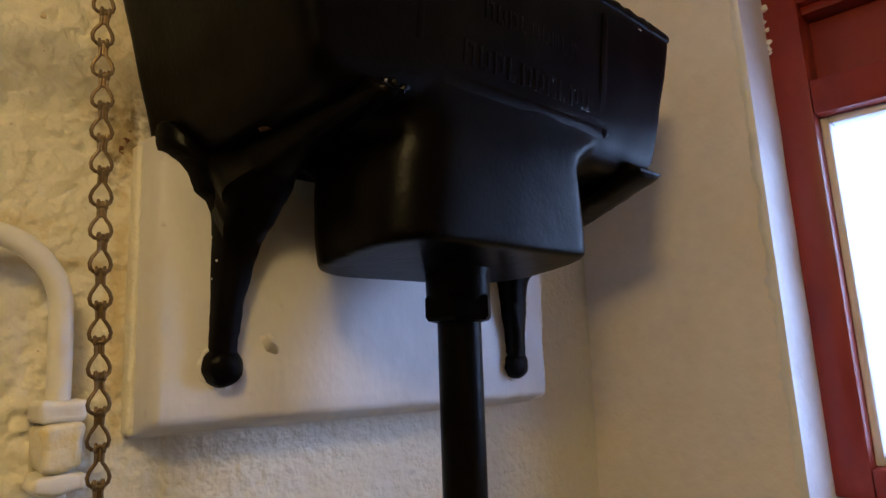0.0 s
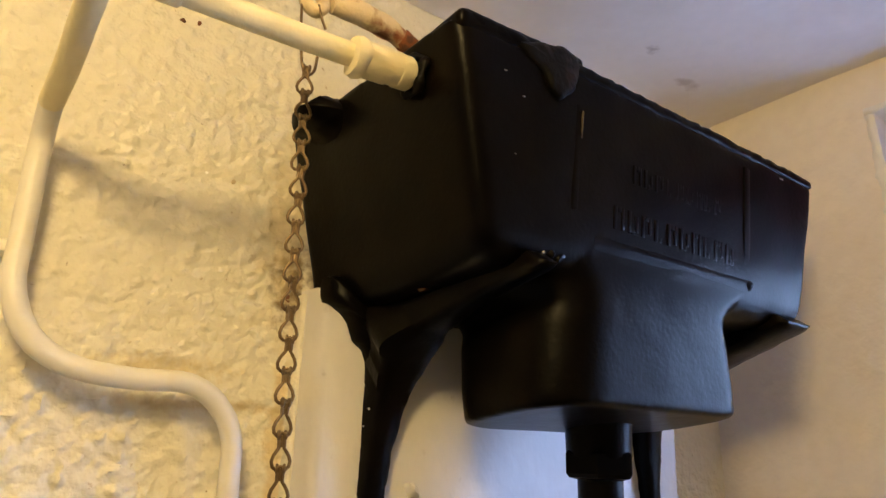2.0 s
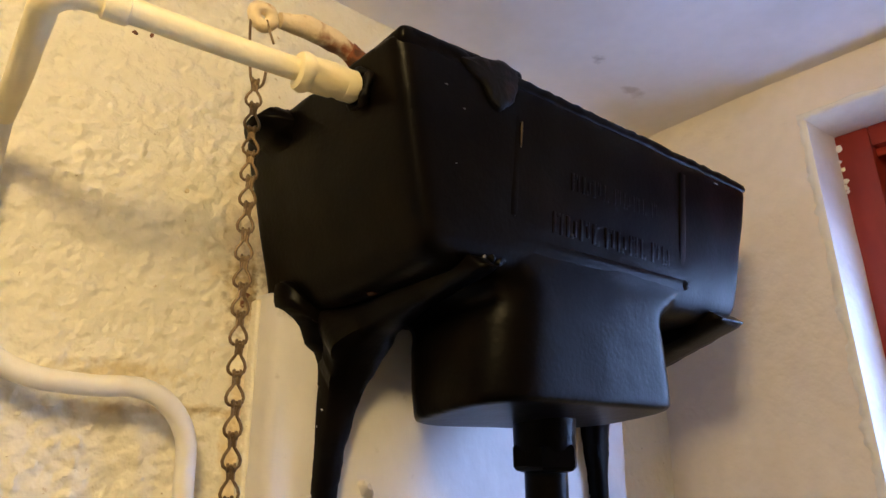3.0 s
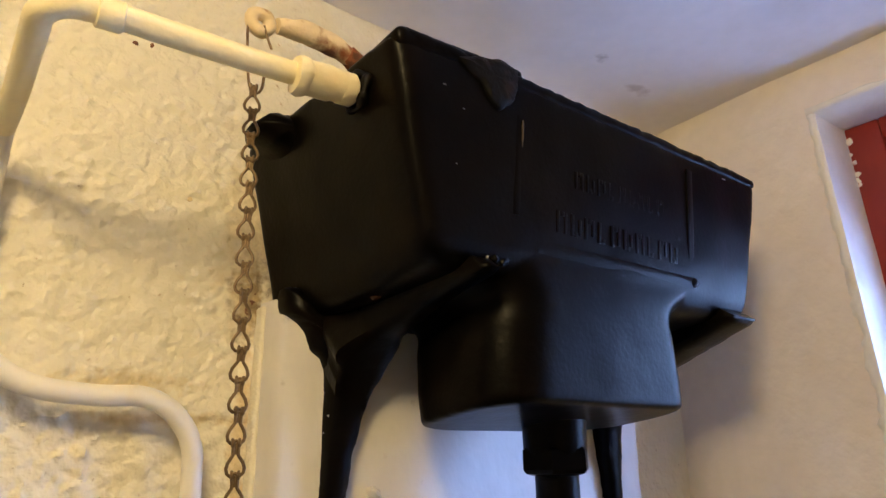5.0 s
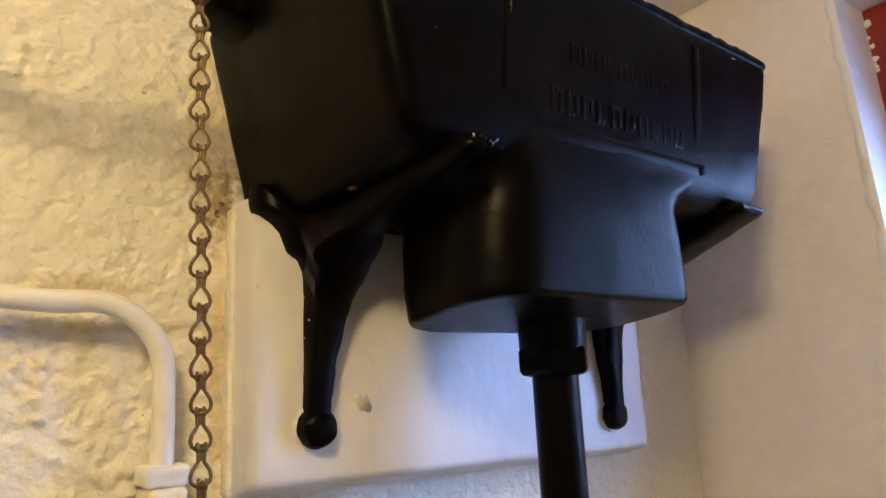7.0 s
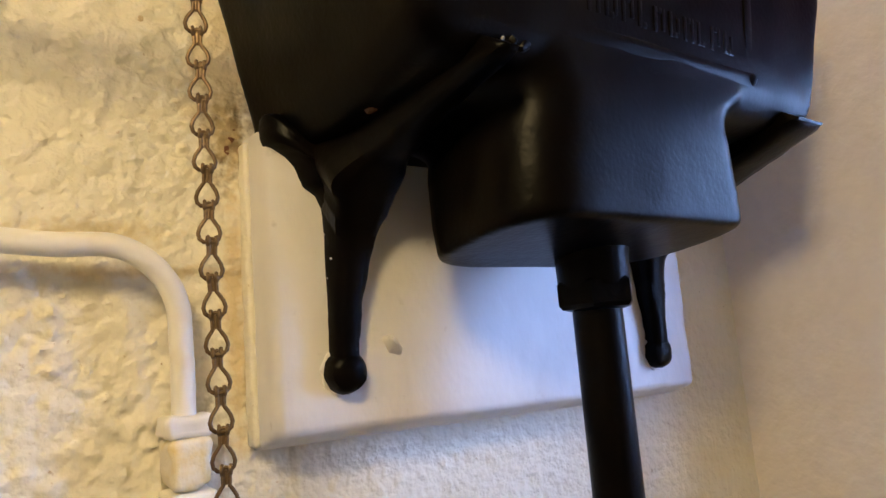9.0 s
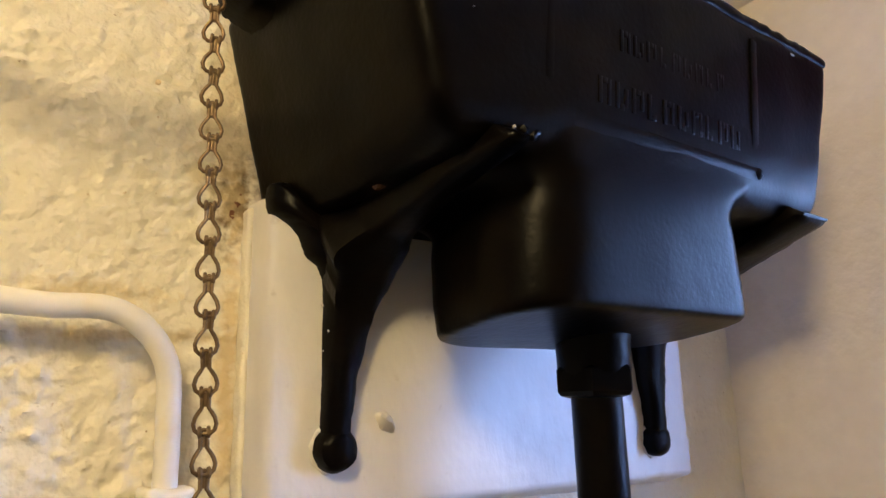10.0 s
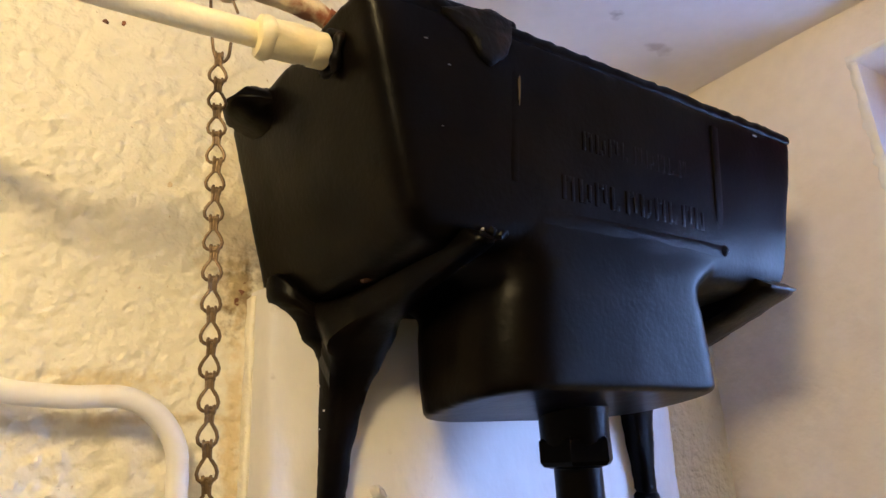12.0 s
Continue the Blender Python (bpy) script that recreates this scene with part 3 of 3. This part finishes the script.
def bracket(side):
    """A rib under the tank that sweeps down to a leg along the board: lower line, upper line, inner and outer edge."""
    rows = [(-0.234, 2.0475, -0.231, 2.0500, 0.148, 0.158), (-0.226, 2.0440, -0.214, 2.060, 0.145, 0.164), (-0.185, 2.036, -0.180, 2.064, 0.146, 0.169),
            (-0.150, 2.026, -0.140, 2.062, 0.148, 0.175), (-0.120, 2.014, -0.085, 2.056, 0.150, 0.184), (-0.098, 2.000, -0.046, 2.050, 0.146, 0.199),
            (-0.083, 1.984, -0.046, 2.020, 0.148, 0.191), (-0.074, 1.966, -0.046, 1.990, 0.155, 0.1875), (-0.069, 1.942, -0.046, 1.955, 0.161, 0.187),
            (-0.066, 1.918, -0.046, 1.925, 0.165, 0.1875), (-0.064, 1.896, -0.046, 1.899, 0.168, 0.188), (-0.062, 1.880, -0.046, 1.880, 0.169, 0.188)]
    path = smooth_path(rows, 5)
    rings = []
    for ly, lz, uy, uz, xi, xo in path:
        d = Vector((0, uy - ly, uz - lz))
        e = d * min(0.4, 0.006 / max(d.length, 1e-4))
        if side > 0:
            k = min(1, max(0, (lz - 1.97) / 0.06))
            xi, xo = xi - 0.009 + 0.02 * k, xo - 0.009 + 0.050 * k
            lz -= 0.0125 * (1 - k)
            lz -= 0.007 * min(k, max(0, (ly + 0.232) / 0.05))
            ly += 0.003 * k
            uz -= 0.0125 * (1 - k)
        cx, w = side * (xi + xo) / 2, (xo - xi) / 2
        low, up = Vector((cx, ly, lz)), Vector((cx, uy, uz))
        rag = 0.0016 * noise.noise(Vector((side, uz * 160, uy * 90)))
        rings.append([up + Vector((-w + rag, 0, 0)), low + e + Vector((-w, 0, 0)), low + 0.3 * e + Vector((-0.8 * w, 0, 0)), low + Vector((-0.4 * w, 0, 0)),
                      low + Vector((0.4 * w, 0, 0)), low + 0.3 * e + Vector((0.8 * w, 0, 0)), low + e + Vector((w, 0, 0)), up + Vector((w - rag, 0, 0))])
    rough_lumps = rough(loft(rings), 0.0014, 55, side)
    return rough(rough_lumps, 0.0007, 170, side)


for side in (-1, 1):
    arm = part("bracket", bracket(side), IRON, cis, smooth=45)
    foot = disc((side * 0.178 - 0.008 * (side > 0), -0.046, 1.8755 - 0.0125 * (side > 0)), (0, -1, 0), ((0, 0.0155), (0.010, 0.0155), (0.015, 0.0135), (0.018, 0.008), (0.0185, 0.002)), sides=24)
    part("foot", rough(foot, 0.0014, 90, side), IRON, arm, "rounded bracket foot")

    fx, fz = side * 0.178 - 0.008 * (side > 0), 1.8755 - 0.0125 * (side > 0)
    rim = [(fx + 0.0162 * math.cos(a), -0.0485, fz + 0.0162 * math.sin(a), 0.0013 + 0.0006 * math.sin(9 * a)) for a in np.linspace(radians(115), radians(285), 26)]
    part("paint_rim", rough(tube(rim, 0.0012, 8), 0.0006, 300), BOARD, arm, "broken white paint rim round the foot")
    for i in range(3):
        z = 1.895 + 0.100 * random.random()
        x = -0.1878 if side < 0 else 0.1595
        bm = disc((x + random.uniform(-0.0008, 0.0006), -0.049 - random.uniform(0.0, 0.010), z), (-1, -0.4, 0), ((-0.0008, 0.0010), (0.0004, 0.0006)), sides=6)
        part("paint_fleck", rough(bm, 0.0009, 500, i), BOARD, arm, "white paint fleck")

# moulded name panel: a raised border and rows of plain raised bars
def on_front(x0, x1, z0, z1, proud, bevel=0.001, sink=0.004):
    bm = box(x0, x1, -proud, sink, z0, z1, bevel)
    for v in bm.verts:
        v.co.y += front_y(v.co.z)
    return bm


def border(horizontal, a, b, edge, reach, proud):
    """A moulded step: steep on the side of the panel, easing out over its reach on the other."""
    prof = [(0.0, -0.004), (0.0, proud * 0.6), (math.copysign(0.0012, reach), proud), (reach * 0.35, proud * 0.8), (reach * 0.7, proud * 0.25), (reach, -0.0012), (reach, -0.004)]
    rings = []
    for c in span(a, b, 0.006):
        wave = 0.0005 * noise.noise(Vector((c * 70, edge * 9, 0)))
        row = []
        for d, p in prof:
            p *= min(1, abs(c - a) / 0.07) if p > 0 else 1
            x, z = (c, edge + d + wave) if horizontal else (edge + d + wave, c)
            row.append((x, front_y(z) - p, z))
        rings.append(row)
    return loft(rings)


panel = part("name_panel_border", border(True, -0.100, 0.106, 2.0805, -0.014, 0.0013), IRON, cis, "moulded panel border", smooth=50)
part("border_side", border(False, 2.074, 2.188, 0.1000, 0.013, 0.0013), IRON, panel, smooth=50)
part("border_side", border(False, 2.175, 2.095, -0.1195, -0.008, 0.0004), IRON, panel, smooth=50)
part("border_stud", rough(disc((0.108, front_y(2.0765), 2.0765), (0, -1, 0), ((-0.002, 0.006), (0.0012, 0.005), (0.0026, 0.002)), sides=14), 0.001, 200), IRON, panel)


def letter_bars(x0, x1, z0, z1, count, proud):
    """A row of worn raised blocks, each of one or two uprights and a cross bar."""
    step = (x1 - x0) / count
    for i in range(count):
        x, w = x0 + step * (i + 0.10), step * 0.78
        part("raised_bar", rough(on_front(x, x + 0.30 * w, z0, z1, proud, 0.0005), 0.0003, 200, i), IRON, panel)
        if i % 4 != 3:
            part("raised_bar", rough(on_front(x + 0.68 * w, x + 0.96 * w, z0 + 0.002 * (i % 3), z1 - 0.003 * (i % 2), proud * 0.9, 0.0005), 0.0003, 200, i), IRON, panel)
        h = z0 if i % 2 else z1 - 0.004
        part("raised_bar", on_front(x + 0.28 * w, x + 0.70 * w, h, h + 0.004, proud * 0.8, 0.0004), IRON, panel)


letter_bars(-0.082, 0.084, 2.090, 2.108, 10, 0.0009)
letter_bars(-0.060, 0.064, 2.131, 2.146, 9, 0.0004)

# lumps along the front edge
for i in range(9):
    x = -0.142 + 0.012 * i + random.uniform(-0.003, 0.003)
    bm = disc((x, -0.2185, 2.0600 + random.uniform(-0.003, 0.004)), (0, -0.8, -0.6), ((0, 0.0040), (0.0012, 0.0028), (0.0018, 0.001)), sides=9)
    part("paint_lump", rough(bm, 0.0022, 260, i), IRON, cis)
part("paint_chip", rough(disc((-0.149, -0.2205, 2.0585), (0, -0.8, -0.6), ((0, 0.0011), (0.0006, 0.0007)), sides=8), 0.001, 300), FLAKE, cis, "pale chip in the paint")
part("rust_patch", rough(disc((-0.186, -0.130, 2.0415), (0, 0, -1), ((-0.001, 0.0045), (0.0005, 0.0025)), sides=12), 0.002, 200), DARKRUST, cis, "small dark rust patch")

# ---- flush pipe ----
PY = -0.133
flush = thing("flush_pipe", (0, PY, 0), "straight black-painted iron flush pipe below the cistern", "pipe")
part("spigot", disc((0, PY, 1.955), (0, 0, -1), ((0, 0.030), (0.010, 0.0285), (0.014, 0.0285), (0.030, 0.0280), (0.034, 0.0265), (0.040, 0.024))), IRON, flush)
part("nut", disc((0, PY, 1.9305), (0, 0, -1), ((0, 0.024), (0.0015, 0.0285), (0.004, 0.0312), (0.020, 0.0312), (0.0235, 0.0285), (0.025, 0.022)), sides=6, phase=1.17), IRON, flush, "hexagonal union nut", smooth=25)
bm = tube([(0.0, PY, z, 0.0192) for z in (1.915, 1.86, 1.75, 1.5, 1.0, 0.5, 0.0)], 0.019, 28)
part("pipe", bm, IRON, flush, smooth=60)

# ---- cold feed pipe ----
feed = thing("water_pipe", (-0.28, -0.02, 0), "cream-painted water supply pipe bending down the wall", "pipe")
run = [(-0.252, -0.189, 2.176), (-0.300, -0.189, 2.173), (-0.360, -0.189, 2.171), (-0.408, -0.189, 2.170), (-0.427, -0.187, 2.168), (-0.437, -0.178, 2.164), (-0.4385, -0.160, 2.161),
       (-0.440, -0.100, 2.154), (-0.443, -0.050, 2.146), (-0.443, -0.028, 2.132), (-0.443, -0.022, 2.112), (-0.442, -0.021, 2.060),
       (-0.4405, -0.026, 2.021), (-0.4258, -0.029, 1.990), (-0.398, -0.030, 1.973), (-0.357, -0.030, 1.968), (-0.324, -0.030, 1.968), (-0.302, -0.029, 1.957),
       (-0.2865, -0.027, 1.935), (-0.2825, -0.025, 1.900), (-0.281, -0.022, 1.80), (-0.279, -0.020, 1.2), (-0.279, -0.020, 0.0)]
part("upper_pipe", tube(smooth_path(run[:9], 6), 0.0080, 18, wobble=0.02), YELLOWED, feed, "yellowed cream upper length", smooth=60)
part("pipe", tube(smooth_path(run[8:], 6), 0.0077, 18, wobble=0.03), PIPE, feed, smooth=60)
fit = part("coupling", rough(disc((-0.291, -0.189, 2.1735), (1, 0, 0.05), ((0, 0.0085), (0.001, 0.0130), (0.005, 0.0142), (0.009, 0.0134), (0.010, 0.0124), (0.026, 0.0126), (0.029, 0.0116), (0.036, 0.0114), (0.046, 0.0110))), 0.0018, 90), YELLOWED, feed, "cream-painted threaded coupling")
part("sleeve", rough(disc((-0.256, -0.189, 2.1753), (1, 0, 0.05), ((0, 0.0105), (0.001, 0.0120), (0.010, 0.0118), (0.0115, 0.0105))), 0.0012, 140), YELLOWED, feed, "painted end sleeve")
part("coupling", rough(disc((-0.412, -0.189, 2.1692), (1, 0, 0.03), ((0, 0.0080), (0.001, 0.0092), (0.014, 0.0092), (0.015, 0.0080))), 0.0008, 80), YELLOWED, feed)


def pipe_clip(z, name, material, w, h):
    bm = box(-0.280 - w, -0.280 + w, -0.036, 0.002, z - h, z + h, 0.005, 3)
    bmesh.ops.subdivide_edges(bm, edges=bm.edges[:], cuts=2, use_grid_fill=True)
    return part(name, rough(bm, 0.0035, 90, z), material, feed, "paint-clogged pipe clip")


pipe_clip(1.850, "pipe_clip", PIPE, 0.0155, 0.007)
pipe_clip(1.826, "pipe_clip", CLAMP, 0.0125, 0.016)
pipe_clip(1.803, "pipe_clip", PIPE, 0.0165, 0.007)
bm = box(-0.4540, -0.4310, -0.016, 0.002, 2.046, 2.056, 0.003, 2)
part("pipe_clip", rough(bm, 0.002, 120), PIPE, feed, "painted saddle clip")

# ---- flushing lever and its chain ----
lever = thing("flushing_lever", (-0.21, -0.14, 2.21), "rusted flushing lever with remains of white paint", "lever")
LY = -0.140
arm = smooth_path([(-0.286, LY, 2.2435, 0.0065), (-0.268, LY, 2.247, 0.0085), (-0.248, LY, 2.2465, 0.0095), (-0.230, LY, 2.2435, 0.0085), (-0.212, LY, 2.235, 0.0075), (-0.196, LY, 2.212, 0.0075)], 6)
part("arm", rough(tube(arm, 0.009, 14), 0.0018, 80), RUST, lever, smooth=60)
end = [(x, y, z, 0.0085) for x, y, z, w in arm if x > -0.224]
part("rusted_end", rough(tube(end, 0.0085, 14), 0.0022, 130), BARERUST, lever, "bare orange-brown rusted end", smooth=60)
ring = [(-0.299 + 0.0075 * math.cos(a), LY, 2.241 + 0.0075 * math.sin(a)) for a in np.linspace(0, 2 * math.pi, 24, endpoint=False)]
part("eye", rough(tube(ring, 0.0052, 10, closed=True), 0.0012, 120), RUST, lever, "paint-chipped rusty eye", smooth=60)

chain = thing("pull_chain", (-0.296, LY, 1.30), "tarnished brass pull chain hanging from the lever", "chain")


def chain_x(z):
    return -0.301 + 0.033 * (2.19 - z)


hook = smooth_path([(-0.3065, LY + 0.001, 2.246), (-0.3085, LY, 2.23), (-0.306, LY, 2.20), (-0.3035, LY, 2.184), (-0.299, LY, 2.179), (-0.2945, LY, 2.184), (-0.293, LY, 2.196)], 6)
part("hook", tube(hook, 0.0011, 8), BRASS, chain, "thin wire hook", smooth=60)
wire = smooth_path([(-0.2975, LY - 0.004, 2.236), (-0.294, LY - 0.004, 2.226), (-0.2905, LY - 0.004, 2.218)], 4)
part("hook_end", tube(wire, 0.0010, 8), BRASS, chain, smooth=60)
PITCH = 0.0193


def link_mesh():
    """One wire link: a rounded eye below, two close shanks above that curl round the eye of the next."""
    half = [(0.0, -0.0066), (0.0028, -0.0064), (0.0048, -0.0047), (0.0055, -0.0018), (0.0046, 0.0014), (0.0030, 0.0040), (0.0016, 0.0060), (0.0017, 0.0128), (0.0011, 0.0144), (0.0, 0.0148)]
    pts = [(x, 0, z) for x, z in half] + [(-x, 0, z) for x, z in half[-2:0:-1]]
    bm = tube(pts, 0.00108, 8, closed=True)
    tube([(0, 0.0006, 0.0064), (0, 0.0008, 0.0095), (0, 0.0006, 0.0135)], 0.0014, 8, bm=bm)
    for s in (-1, 1):
        curl = [(s * 0.0021, 0.0022 * math.cos(a), 0.0136 + 0.0022 * math.sin(a)) for a in np.linspace(0, 2 * math.pi, 10, endpoint=False)]
        tube(curl, 0.0010, 6, closed=True, bm=bm)
    return mesh_of("link", bm, BRASS, 60)


shared = link_mesh()
z, i = 2.170, 0
while z > 1.32:
    ob = new("link", shared)
    ob.parent = chain
    twist = -14 + 9 * math.sin(i * 1.7)
    ob.matrix_basis = pose(chain_x(z) + 0.296, random.uniform(-0.0006, 0.0006), z - 1.30, random.uniform(-4, 4), random.uniform(-3, 3), twist)
    z -= PITCH
    i += 1

# ---- stains and marks on the wall ----
for x, z, r, m in ((-0.236, 2.060, 0.007, DARKRUST), (-0.240, 2.048, 0.004, DARKRUST), (-0.362, 2.277, 0.0032, DARKRUST), (-0.348, 2.2795, 0.0022, DARKRUST), (-0.300, 2.142, 0.0020, RUST)):
    bm = disc((x, 0.002 - lumps(x, z), z), (0, -1, 0), ((0, r), (0.0025, r * 0.6)), sides=10)
    single("wall_mark", rough(bm, 0.004, 200, x), m, "small dark rust mark on the plaster", "stain")
